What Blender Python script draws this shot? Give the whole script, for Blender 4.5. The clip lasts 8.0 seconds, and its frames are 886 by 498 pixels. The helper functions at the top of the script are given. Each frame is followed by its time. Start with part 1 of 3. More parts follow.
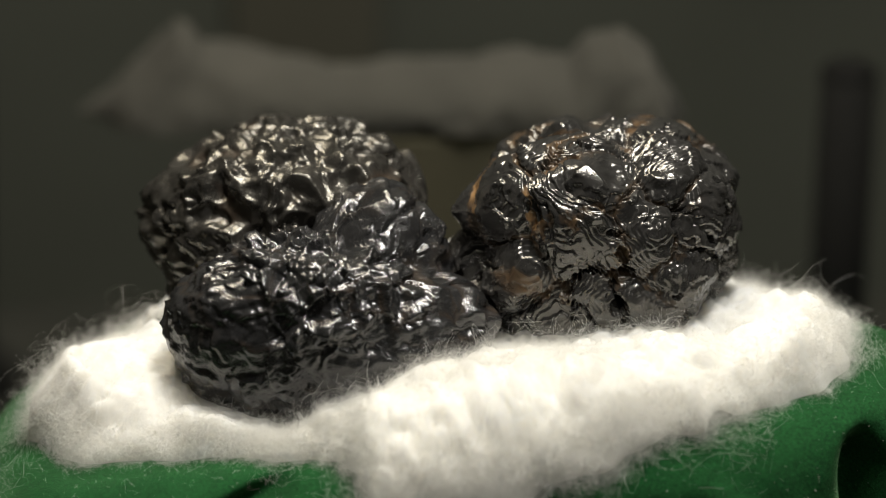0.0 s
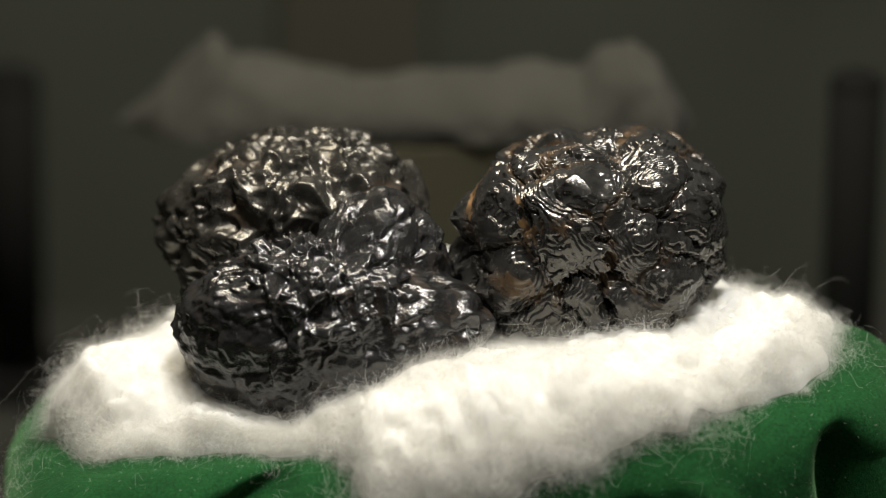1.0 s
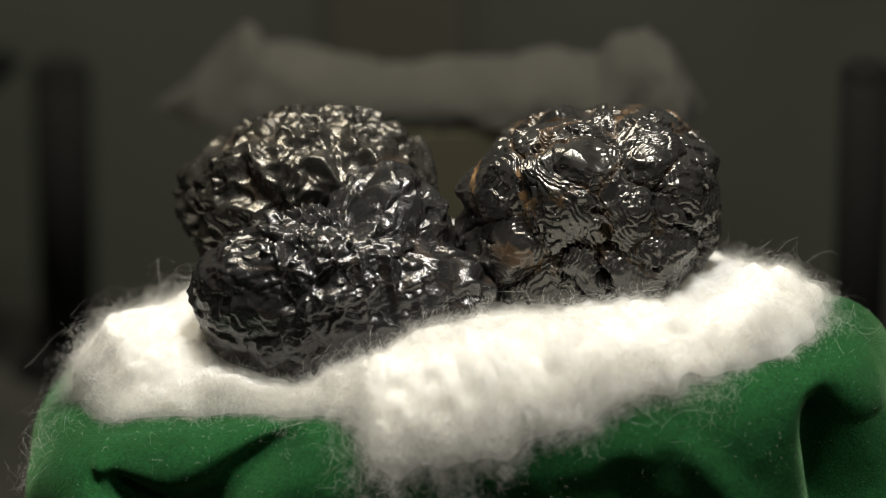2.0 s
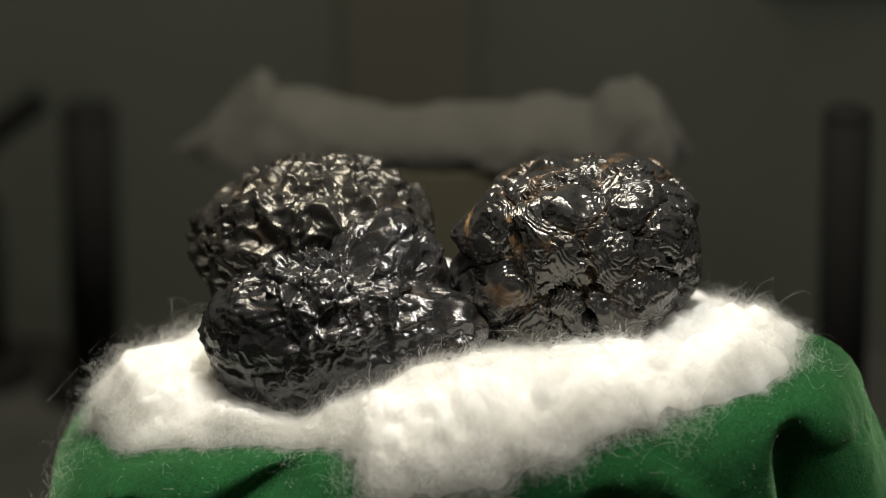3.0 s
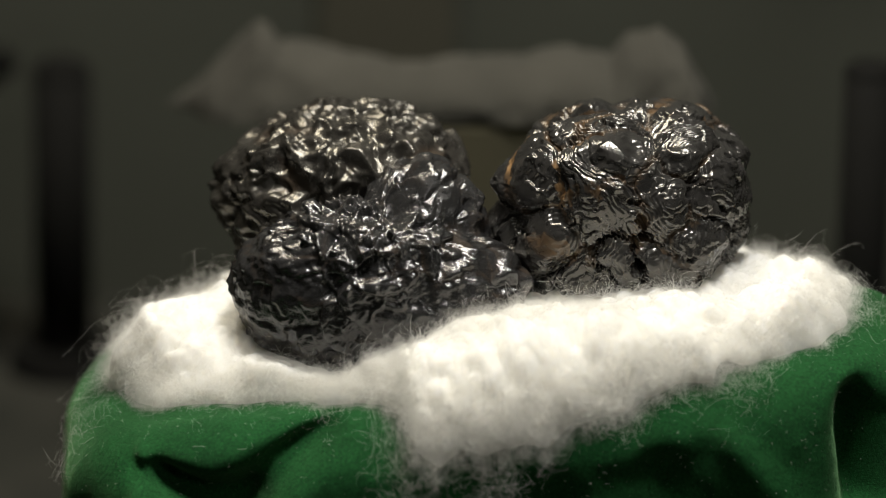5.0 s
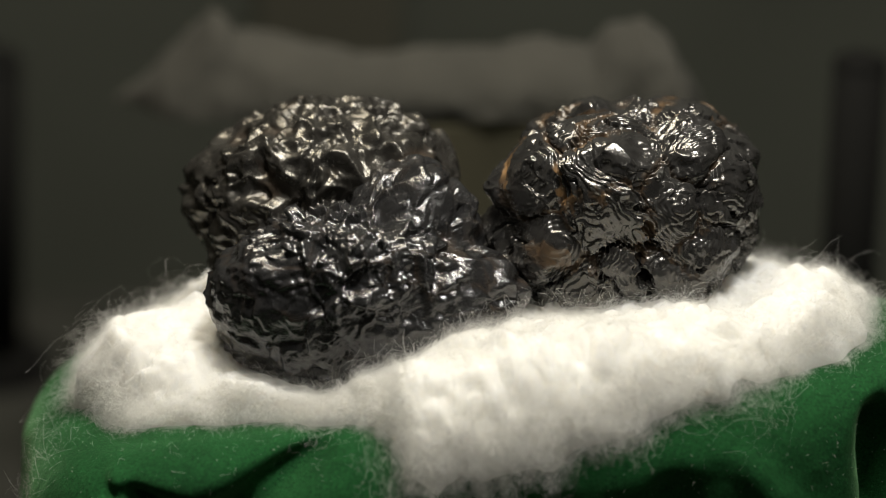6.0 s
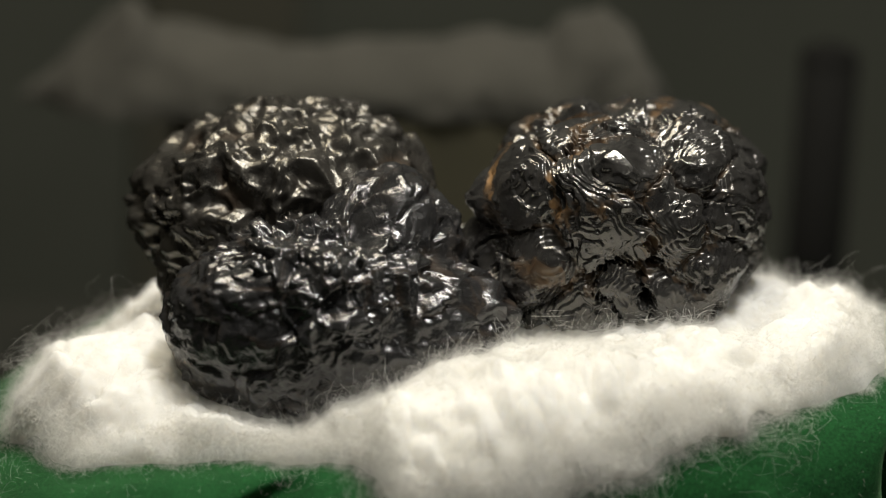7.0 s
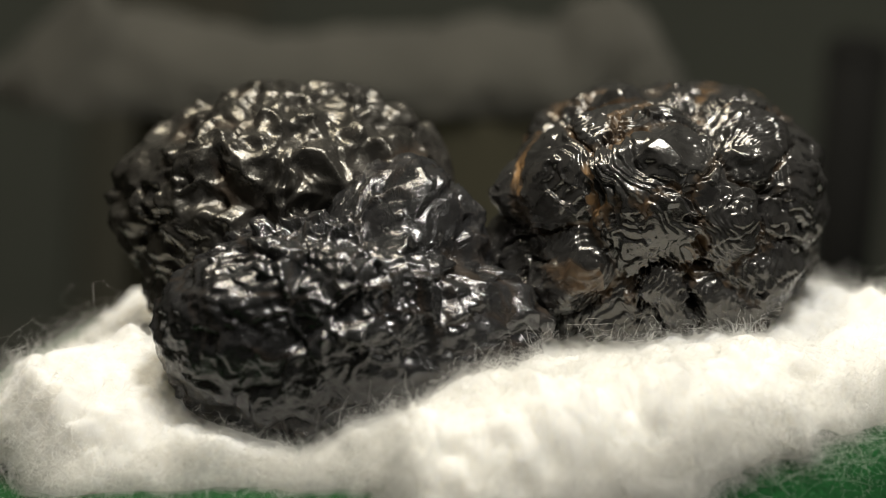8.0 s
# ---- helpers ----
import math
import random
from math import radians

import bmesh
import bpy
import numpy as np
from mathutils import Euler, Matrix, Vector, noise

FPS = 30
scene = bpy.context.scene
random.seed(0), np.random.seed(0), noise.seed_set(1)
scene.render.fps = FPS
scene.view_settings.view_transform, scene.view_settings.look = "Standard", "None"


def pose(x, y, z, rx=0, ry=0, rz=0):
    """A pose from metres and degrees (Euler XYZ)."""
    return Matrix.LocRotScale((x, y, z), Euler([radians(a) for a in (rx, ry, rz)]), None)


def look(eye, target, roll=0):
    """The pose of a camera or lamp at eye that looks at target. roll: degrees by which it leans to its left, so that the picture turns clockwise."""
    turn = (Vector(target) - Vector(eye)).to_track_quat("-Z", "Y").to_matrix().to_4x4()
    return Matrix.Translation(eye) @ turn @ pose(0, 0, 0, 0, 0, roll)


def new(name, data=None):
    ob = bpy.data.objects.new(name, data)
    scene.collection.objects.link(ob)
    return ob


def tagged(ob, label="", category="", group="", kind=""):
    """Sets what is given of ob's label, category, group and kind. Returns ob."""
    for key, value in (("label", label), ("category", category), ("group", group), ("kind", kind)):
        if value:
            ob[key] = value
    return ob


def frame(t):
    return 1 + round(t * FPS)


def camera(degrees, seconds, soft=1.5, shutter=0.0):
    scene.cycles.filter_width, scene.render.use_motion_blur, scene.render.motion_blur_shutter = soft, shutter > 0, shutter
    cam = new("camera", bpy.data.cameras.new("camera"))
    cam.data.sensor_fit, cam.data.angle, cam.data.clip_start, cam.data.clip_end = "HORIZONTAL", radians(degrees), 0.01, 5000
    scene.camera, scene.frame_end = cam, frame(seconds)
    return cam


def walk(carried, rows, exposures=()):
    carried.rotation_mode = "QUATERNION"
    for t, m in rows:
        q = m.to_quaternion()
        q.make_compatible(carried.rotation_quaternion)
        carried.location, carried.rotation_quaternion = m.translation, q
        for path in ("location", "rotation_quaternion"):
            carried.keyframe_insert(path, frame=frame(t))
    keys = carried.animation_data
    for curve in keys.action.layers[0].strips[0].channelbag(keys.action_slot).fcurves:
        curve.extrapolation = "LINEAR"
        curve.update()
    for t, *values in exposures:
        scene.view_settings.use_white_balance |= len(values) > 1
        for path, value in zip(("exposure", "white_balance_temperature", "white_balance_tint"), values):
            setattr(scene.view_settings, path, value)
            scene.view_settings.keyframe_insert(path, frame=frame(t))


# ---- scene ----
MM = 0.001

# ---------------------------------------------------------------- camera
cam = camera(10.0, 8.0, soft=1.05)
PATH = [
    (0, -0.04767, -0.56505, 0.23038, 69.2705, -1.3516, -4.1956),
    (0.5, -0.03198, -0.58062, 0.23074, 69.7657, -0.8550, -2.6985),
    (1, -0.02592, -0.59370, 0.24238, 69.1936, -0.5565, -2.2029),
    (1.5, -0.01710, -0.60757, 0.24189, 69.5862, -0.3879, -1.2827),
    (2.8, 0.00354, -0.65503, 0.25747, 69.8368, 0.1667, 0.2647),
    (3, 0.00294, -0.66206, 0.26451, 69.6306, 0.1580, 0.2698),
    (3.5, -0.00290, -0.67366, 0.26019, 70.0000, -0.0000, 0.0000),
    (4, -0.00800, -0.66399, 0.25700, 69.9690, -0.1347, -0.3537),
    (4.5, -0.01037, -0.64597, 0.24962, 69.9282, -0.2337, -0.6238),
    (4.7, -0.01916, -0.64137, 0.24644, 70.0085, -0.4887, -1.1993),
    (5.8, -0.05499, -0.60307, 0.22751, 70.4531, -1.6554, -4.0927),
    (6, -0.05738, -0.58952, 0.23017, 69.7978, -1.6899, -4.4455),
    (6.5, -0.08396, -0.55405, 0.22065, 69.5916, -2.6605, -7.0465),
    (7, -0.08665, -0.52754, 0.21367, 69.5341, -2.9017, -7.9472),
    (7.5, -0.09431, -0.50011, 0.19644, 70.4190, -3.2647, -8.9939),
    (8, -0.09620, -0.47015, 0.18535, 70.3557, -3.4561, -9.7275),
]
walk(cam, [(t, pose(*p)) for t, *p in PATH], [(0, 0.02), (1.5, 0.05), (4.5, 0.05), (6.0, -0.08), (7.0, -0.12), (8.0, -0.03)])

# the lens is wide open and stays focused on the stones
focus = new("focus_point")
focus.location = (-0.004, -0.005, 0.014)
cam.data.dof.use_dof = True
cam.data.dof.focus_object = focus
cam.data.dof.aperture_fstop = 11.0

# ---------------------------------------------------------------- light
world = bpy.data.worlds.new("dim_room")
world.use_nodes = True
world.node_tree.nodes["Background"].inputs[0].default_value = (0.9, 0.95, 1.0, 1)
world.node_tree.nodes["Background"].inputs[1].default_value = 0.0
scene.world = world


def lamp(name, eye, target, size, watts, colour, spread=180):
    data = bpy.data.lights.new(name, "AREA")
    data.shape, data.size, data.energy, data.color, data.spread = "DISK", size, watts, colour, radians(spread)
    ob = new(name, data)
    ob.matrix_world = look(eye, target)
    return ob


# two small spotlights under the lid of the showcase, one warm and one cool, and an unseen lamp added as dim fill
lamp("case_spotlight", (0.05, -0.08, 0.42), (0, 0, 0), 0.10, 1.98, (0.985, 0.95, 0.87))
lamp("case_spotlight", (-0.08, 0.05, 0.42), (0, 0, 0), 0.12, 1.15, (0.995, 0.90, 0.71))
lamp("ambient_fill", (0.22, -0.62, 0.50), (0, 0, 0), 0.15, 0.35, (0.98, 0.95, 0.85))


# ---------------------------------------------------------------- helpers
def hash3(ix, iy, iz, seed):
    h = (ix.astype(np.int64) * 374761393 + iy.astype(np.int64) * 668265263 + iz.astype(np.int64) * 2147483647 + seed * 1274126177) & 0xFFFFFFFF
    h = ((h ^ (h >> 13)) * 1274126177) & 0xFFFFFFFF
    h = ((h ^ (h >> 16)) * 2246822519) & 0xFFFFFFFF
    return ((h ^ (h >> 15)) & 0xFFFFFF) / float(0xFFFFFF) * 2 - 1


def vnoise(p, seed=0):
    """Smooth noise in -1..1 at the rows of p."""
    i = np.floor(p)
    f = p - i
    u = f * f * f * (f * (f * 6 - 15) + 10)
    i = i.astype(np.int64)
    out = 0
    for dx in (0, 1):
        for dy in (0, 1):
            for dz in (0, 1):
                w = np.abs(1 - dx - u[:, 0]) * np.abs(1 - dy - u[:, 1]) * np.abs(1 - dz - u[:, 2])
                out = out + w * hash3(i[:, 0] + dx, i[:, 1] + dy, i[:, 2] + dz, seed)
    return out


def fbm(p, octaves=4, seed=0, gain=0.5):
    out, a = 0, 1.0
    for k in range(octaves):
        out = out + a * vnoise(p * 2.03**k + 17.3 * k, seed + k)
        a *= gain
    return out


def ridged(p, octaves=4, seed=0):
    out, a = 0, 1.0
    for k in range(octaves):
        out = out + a * (1 - 2 * np.abs(vnoise(p * 2.0**k + 9.1 * k, seed + k)))
        a *= 0.5
    return out


def cells(p, seeds):
    """Distance to the nearest and second nearest seed and the nearest one's number."""
    d1, d2, who = np.empty(len(p)), np.empty(len(p)), np.empty(len(p), int)
    for a in range(0, len(p), 8000):
        d = np.linalg.norm(p[a : a + 8000, None, :] - seeds[None], axis=2)
        part_ = np.argpartition(d, 1, axis=1)[:, :2]
        row = np.arange(len(d))
        e = np.sort(d[row[:, None], part_], axis=1)
        d1[a : a + 8000], d2[a : a + 8000] = e[:, 0], e[:, 1]
        who[a : a + 8000] = d.argmin(1)
    return d1, d2, who


def smooth(x, a, b):
    t = np.clip((x - a) / (b - a), 0, 1)
    return t * t * (3 - 2 * t)


def mesh_object(name, verts, faces, material, parent=None, label="", shade=True):
    """One mesh object from arrays; faces all have the same number of corners."""
    verts, faces = np.asarray(verts, np.float32), np.asarray(faces, np.int32)
    me = bpy.data.meshes.new(name)
    n, k = faces.shape
    me.vertices.add(len(verts))
    me.vertices.foreach_set("co", verts.ravel())
    me.loops.add(n * k)
    me.loops.foreach_set("vertex_index", faces.ravel())
    me.polygons.add(n)
    me.polygons.foreach_set("loop_start", np.arange(0, n * k, k, dtype=np.int32))
    me.update(calc_edges=True)
    me.validate()
    me.polygons.foreach_set("use_smooth", np.full(len(me.polygons), shade))
    me.materials.append(material)
    ob = new(name, me)
    ob.parent = parent
    if label:
        tagged(ob, label)
    return ob


def part(name, bm, material, parent=None, label="", shade=False):
    me = bpy.data.meshes.new(name)
    bm.to_mesh(me)
    bm.free()
    me.materials.append(material)
    me.polygons.foreach_set("use_smooth", np.full(len(me.polygons), shade))
    ob = new(name, me)
    ob.parent = parent
    if label:
        tagged(ob, label)
    return ob


def box(lo, hi, bevel=0.0, segments=2):
    bm = bmesh.new()
    bmesh.ops.create_cube(bm, size=1.0)
    lo, hi = Vector(lo), Vector(hi)
    for v in bm.verts:
        v.co = Vector([lo[i] + (v.co[i] + 0.5) * (hi[i] - lo[i]) for i in range(3)])
    if bevel:
        bmesh.ops.bevel(bm, geom=bm.edges[:], offset=bevel, segments=segments, affect="EDGES", profile=0.5)
    return bm


def tubes(paths, radii, sides=3):
    """Vertices and quads of thin tapered tubes; paths is fibres x points x 3, radii one each."""
    n, s, _ = paths.shape
    d = np.gradient(paths, axis=1)
    d /= np.linalg.norm(d, axis=2, keepdims=True) + 1e-12
    ref = np.where(np.abs(d[..., 2:3]) > 0.9, np.array([1.0, 0, 0]), np.array([0, 0, 1.0]))
    a = np.cross(d, ref)
    a /= np.linalg.norm(a, axis=2, keepdims=True) + 1e-12
    b = np.cross(d, a)
    taper = 1 - 0.65 * np.linspace(0, 1, s) ** 2
    r = (radii[:, None] * taper[None])[..., None]
    rings = [paths + r * (math.cos(2 * math.pi * k / sides) * a + math.sin(2 * math.pi * k / sides) * b) for k in range(sides)]
    verts = np.stack(rings, axis=2).reshape(-1, 3)
    base = (np.arange(n)[:, None, None] * s + np.arange(s - 1)[None, :, None]) * sides
    k = np.arange(sides)[None, None, :]
    k2 = (k + 1) % sides
    faces = np.stack([base + k, base + k2, base + sides + k2, base + sides + k], axis=-1).reshape(-1, 4)
    return verts, faces


# ---------------------------------------------------------------- materials
def material(name, colour, roughness=0.6, metallic=0.0):
    m = bpy.data.materials.new(name)
    m.use_nodes = True
    nt = m.node_tree
    p = nt.nodes["Principled BSDF"]
    p.inputs["Base Color"].default_value = (*colour, 1)
    p.inputs["Roughness"].default_value = roughness
    p.inputs["Metallic"].default_value = metallic
    return m, nt, p


def noise_node(nt, scale, detail=4, rough=0.55, distortion=0.0):
    coords = nt.nodes.new("ShaderNodeTexCoord")
    n = nt.nodes.new("ShaderNodeTexNoise")
    n.inputs["Scale"].default_value = scale
    n.inputs["Detail"].default_value = detail
    n.inputs["Roughness"].default_value = rough
    n.inputs["Distortion"].default_value = distortion
    nt.links.new(coords.outputs["Object"], n.inputs["Vector"])
    return n.outputs["Fac"]


def ramp(nt, fac, stops):
    r = nt.nodes.new("ShaderNodeValToRGB")
    while len(r.color_ramp.elements) < len(stops):
        r.color_ramp.elements.new(0.5)
    for e, (at, colour) in zip(r.color_ramp.elements, stops):
        e.position, e.color = at, (*colour, 1)
    nt.links.new(fac, r.inputs["Fac"])
    return r.outputs["Color"]


def bump(nt, p, height, strength, distance):
    b = nt.nodes.new("ShaderNodeBump")
    b.inputs["Strength"].default_value = strength
    b.inputs["Distance"].default_value = distance
    nt.links.new(height, b.inputs["Height"])
    if p.inputs["Normal"].is_linked:
        nt.links.new(p.inputs["Normal"].links[0].from_socket, b.inputs["Normal"])
    nt.links.new(b.outputs["Normal"], p.inputs["Normal"])


def span(nt, fac, a, b):
    r = nt.nodes.new("ShaderNodeMapRange")
    r.inputs["To Min"].default_value, r.inputs["To Max"].default_value = a, b
    nt.links.new(fac, r.inputs["Value"])
    return r.outputs["Result"]


def stone_material(name, colour, rough, dirt, dirt_amount, grain):
    """Black glassy stone; rusty dirt lies in its cracks (attribute 'crack')."""
    m, nt, p = material(name, colour, rough[0])
    p.inputs["IOR"].default_value = 1.75
    at = nt.nodes.new("ShaderNodeAttribute")
    at.attribute_name = "crack"
    mul = nt.nodes.new("ShaderNodeMath")
    mul.operation = "MULTIPLY"
    nt.links.new(at.outputs["Fac"], mul.inputs[0])
    nt.links.new(ramp(nt, noise_node(nt, 150, 5, 0.6), [(0.42, (0, 0, 0)), (0.62, (dirt_amount,) * 3)]), mul.inputs[1])
    mix = nt.nodes.new("ShaderNodeMix")
    mix.data_type = "RGBA"
    nt.links.new(mul.outputs[0], mix.inputs["Factor"])
    nt.links.new(ramp(nt, noise_node(nt, 400, 4), [(0.3, colour), (0.7, tuple(c * 1.8 for c in colour))]), mix.inputs["A"])
    mix.inputs["B"].default_value = (*dirt, 1)
    dull = nt.nodes.new("ShaderNodeMix")
    nt.links.new(mul.outputs[0], dull.inputs["Factor"])
    nt.links.new(span(nt, noise_node(nt, 260, 5), *rough), dull.inputs["A"])
    dull.inputs["B"].default_value = 0.8
    nt.links.new(dull.outputs["Result"], p.inputs["Roughness"])
    nt.links.new(mix.outputs["Result"], p.inputs["Base Color"])
    bump(nt, p, noise_node(nt, 2600, 3), 0.4 * grain, 0.0001)
    bump(nt, p, noise_node(nt, 800, 4, 0.6, 0.8), 0.6 * grain, 0.0003)
    return m


RUST = (0.24, 0.125, 0.036)
MAT_STONE_A = stone_material("black_glassy_stone", (0.015, 0.015, 0.0155), (0.09, 0.28), RUST, 0.08, 1.0)
MAT_STONE_B = stone_material("black_terraced_stone", (0.019, 0.0185, 0.018), (0.08, 0.26), RUST, 1.0, 0.5)
MAT_STONE_C = stone_material("black_crumpled_stone", (0.018, 0.017, 0.0155), (0.17, 0.38), (0.18, 0.10, 0.05), 0.2, 0.8)

# the lamps' warm and cool casts, put into the stones' highlight colour
MAT_STONE_C.node_tree.nodes["Principled BSDF"].inputs["Specular Tint"].default_value = (1.0, 0.95, 0.84, 1)
MAT_STONE_B.node_tree.nodes["Principled BSDF"].inputs["Specular Tint"].default_value = (1.0, 0.97, 0.92, 1)
MAT_STONE_A.node_tree.nodes["Principled BSDF"].inputs["Specular Tint"].default_value = (0.99, 0.98, 1.0, 1)

MAT_COTTON, nt, p = material("cotton_wool", (0.86, 0.85, 0.81), 0.95)
p.inputs["Subsurface Weight"].default_value = 0.75
p.inputs["Subsurface Radius"].default_value = (1.0, 0.95, 0.85)
p.inputs["Subsurface Scale"].default_value = 0.0035
p.inputs["Sheen Weight"].default_value = 0.4
nt.links.new(ramp(nt, noise_node(nt, 120, 5), [(0.3, (0.76, 0.75, 0.72)), (0.7, (0.87, 0.865, 0.84))]), p.inputs["Base Color"])
bump(nt, p, noise_node(nt, 2600, 4, 0.6, 3.0), 0.2, 0.0003)
MAT_FIBRE, nt, p = material("cotton_fibre", (0.92, 0.915, 0.89), 0.6)
glow = nt.nodes.new("ShaderNodeBsdfTranslucent")
glow.inputs["Color"].default_value = (0.92, 0.915, 0.89, 1)
both = nt.nodes.new("ShaderNodeMixShader")
both.inputs["Fac"].default_value = 0.45
nt.links.new(p.outputs["BSDF"], both.inputs[1])
nt.links.new(glow.outputs["BSDF"], both.inputs[2])
nt.links.new(both.outputs["Shader"], nt.nodes["Material Output"].inputs["Surface"])

MAT_VELVET, nt, p = material("green_velvet", (0.010, 0.085, 0.022), 0.9)
p.inputs["Sheen Weight"].default_value = 0.35
p.inputs["Sheen Roughness"].default_value = 0.35
p.inputs["Sheen Tint"].default_value = (0.40, 0.80, 0.38, 1)
p.inputs["Specular IOR Level"].default_value = 0.15
pile = nt.nodes.new("ShaderNodeMix")
pile.data_type, pile.blend_type = "RGBA", "MULTIPLY"
pile.inputs["Factor"].default_value = 1.0
nt.links.new(ramp(nt, noise_node(nt, 90, 6, 0.6), [(0.25, (0.007, 0.050, 0.014)), (0.75, (0.014, 0.092, 0.026))]), pile.inputs["A"])
nt.links.new(ramp(nt, noise_node(nt, 2600, 3, 0.7), [(0.3, (0.5, 0.5, 0.5)), (0.62, (1.15, 1.15, 1.1)), (0.8, (2.2, 2.0, 1.8))]), pile.inputs["B"])
nt.links.new(pile.outputs["Result"], p.inputs["Base Color"])
bump(nt, p, noise_node(nt, 4200, 3, 0.7), 0.6, 0.0002)
bump(nt, p, noise_node(nt, 420, 4, 0.6, 0.5), 0.3, 0.0005)

MAT_LINT, nt, p = material("pale_lint", (0.55, 0.60, 0.50), 0.8)

MAT_WALL, nt, p = material("grey_olive_panel", (0.06, 0.06, 0.048), 0.8)
p.inputs["Specular IOR Level"].default_value = 0.2
nt.links.new(ramp(nt, noise_node(nt, 14, 4), [(0.3, (0.042, 0.045, 0.036)), (0.7, (0.054, 0.058, 0.047))]), p.inputs["Base Color"])
bump(nt, p, noise_node(nt, 600, 3), 0.15, 0.0002)
MAT_STRIP, nt, p = material("dark_olive_strip", (0.075, 0.07, 0.05), 0.5)
nt.links.new(ramp(nt, noise_node(nt, 20, 4), [(0.3, (0.043, 0.041, 0.029)), (0.7, (0.052, 0.050, 0.038))]), p.inputs["Base Color"])
MAT_DARK, nt, p = material("black_metal", (0.006, 0.006, 0.0055), 0.8)
p.inputs["Specular IOR Level"].default_value = 0.1
nt.links.new(span(nt, noise_node(nt, 300, 4), 0.7, 0.9), p.inputs["Roughness"])
MAT_FLOOR, nt, p = material("black_shelf", (0.008, 0.009, 0.008), 0.9)
p.inputs["Specular IOR Level"].default_value = 0.05
nt.links.new(ramp(nt, noise_node(nt, 60, 5), [(0.3, (0.022, 0.023, 0.020)), (0.7, (0.034, 0.034, 0.029))]), p.inputs["Base Color"])
MAT_ROOM, nt, p = material("dim_plaster", (0.16, 0.15, 0.13), 0.9)
nt.links.new(ramp(nt, noise_node(nt, 3, 5), [(0.3, (0.085, 0.08, 0.07)), (0.7, (0.125, 0.12, 0.10))]), p.inputs["Base Color"])
# dim tone of the cotton mirrored in glass, painted as a base colour
MAT_REFLECTION, nt, p = material("grey_brown_reflection", (0.10, 0.095, 0.075), 0.95)
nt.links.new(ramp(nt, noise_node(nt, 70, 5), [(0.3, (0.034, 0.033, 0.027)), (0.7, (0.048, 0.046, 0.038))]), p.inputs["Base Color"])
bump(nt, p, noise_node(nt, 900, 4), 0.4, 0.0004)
# for the block added under the reflection shape
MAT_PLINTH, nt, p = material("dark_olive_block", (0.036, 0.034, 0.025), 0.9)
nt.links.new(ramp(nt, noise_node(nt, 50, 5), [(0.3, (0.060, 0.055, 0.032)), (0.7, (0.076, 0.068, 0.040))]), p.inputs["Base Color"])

# ---------------------------------------------------------------- showcase and room
SHELF = -0.066
WALL_Y = 0.190


def setting(name, lo, hi, mat, label, category):
    ob = part(name, box(lo, hi), mat)
    return tagged(ob, label, category, kind="structure")


setting("shelf_floor", (-0.42, -0.90, SHELF - 0.02), (0.42, WALL_Y, SHELF), MAT_FLOOR, "black matt showcase shelf under the velvet cushion", "shelf")
setting("wall_back", (-0.42, WALL_Y, SHELF - 0.02), (0.42, WALL_Y + 0.02, 0.55), MAT_WALL, "plain grey-olive back panel of the showcase", "wall")
setting("trim_back", (-0.0195, WALL_Y - 0.003, SHELF), (0.0035, WALL_Y, 0.55), MAT_STRIP, "darker olive strip on the back panel", "panel strip")
setting("trim_rail", (0.054, WALL_Y - 0.004, 0.002), (0.42, WALL_Y, 0.010), MAT_STRIP, "thin dark rail across the back panel", "rail")
setting("ceiling", (-0.42, -0.90, 0.55), (0.42, WALL_Y + 0.02, 0.57), MAT_ROOM, "plain dim lid of the showcase", "ceiling")
setting("wall_south", (-0.44, -0.92, SHELF - 0.02), (0.44, -0.90, 0.57), MAT_ROOM, "plain dim wall of the showcase", "wall")
setting("wall_west", (-0.44, -0.90, SHELF - 0.02), (-0.42, WALL_Y + 0.02, 0.57), MAT_ROOM, "plain dim wall of the showcase", "wall")
setting("wall_east", (0.42, -0.90, SHELF - 0.02), (0.44, WALL_Y + 0.02, 0.57), MAT_ROOM, "plain dim wall of the showcase", "wall")


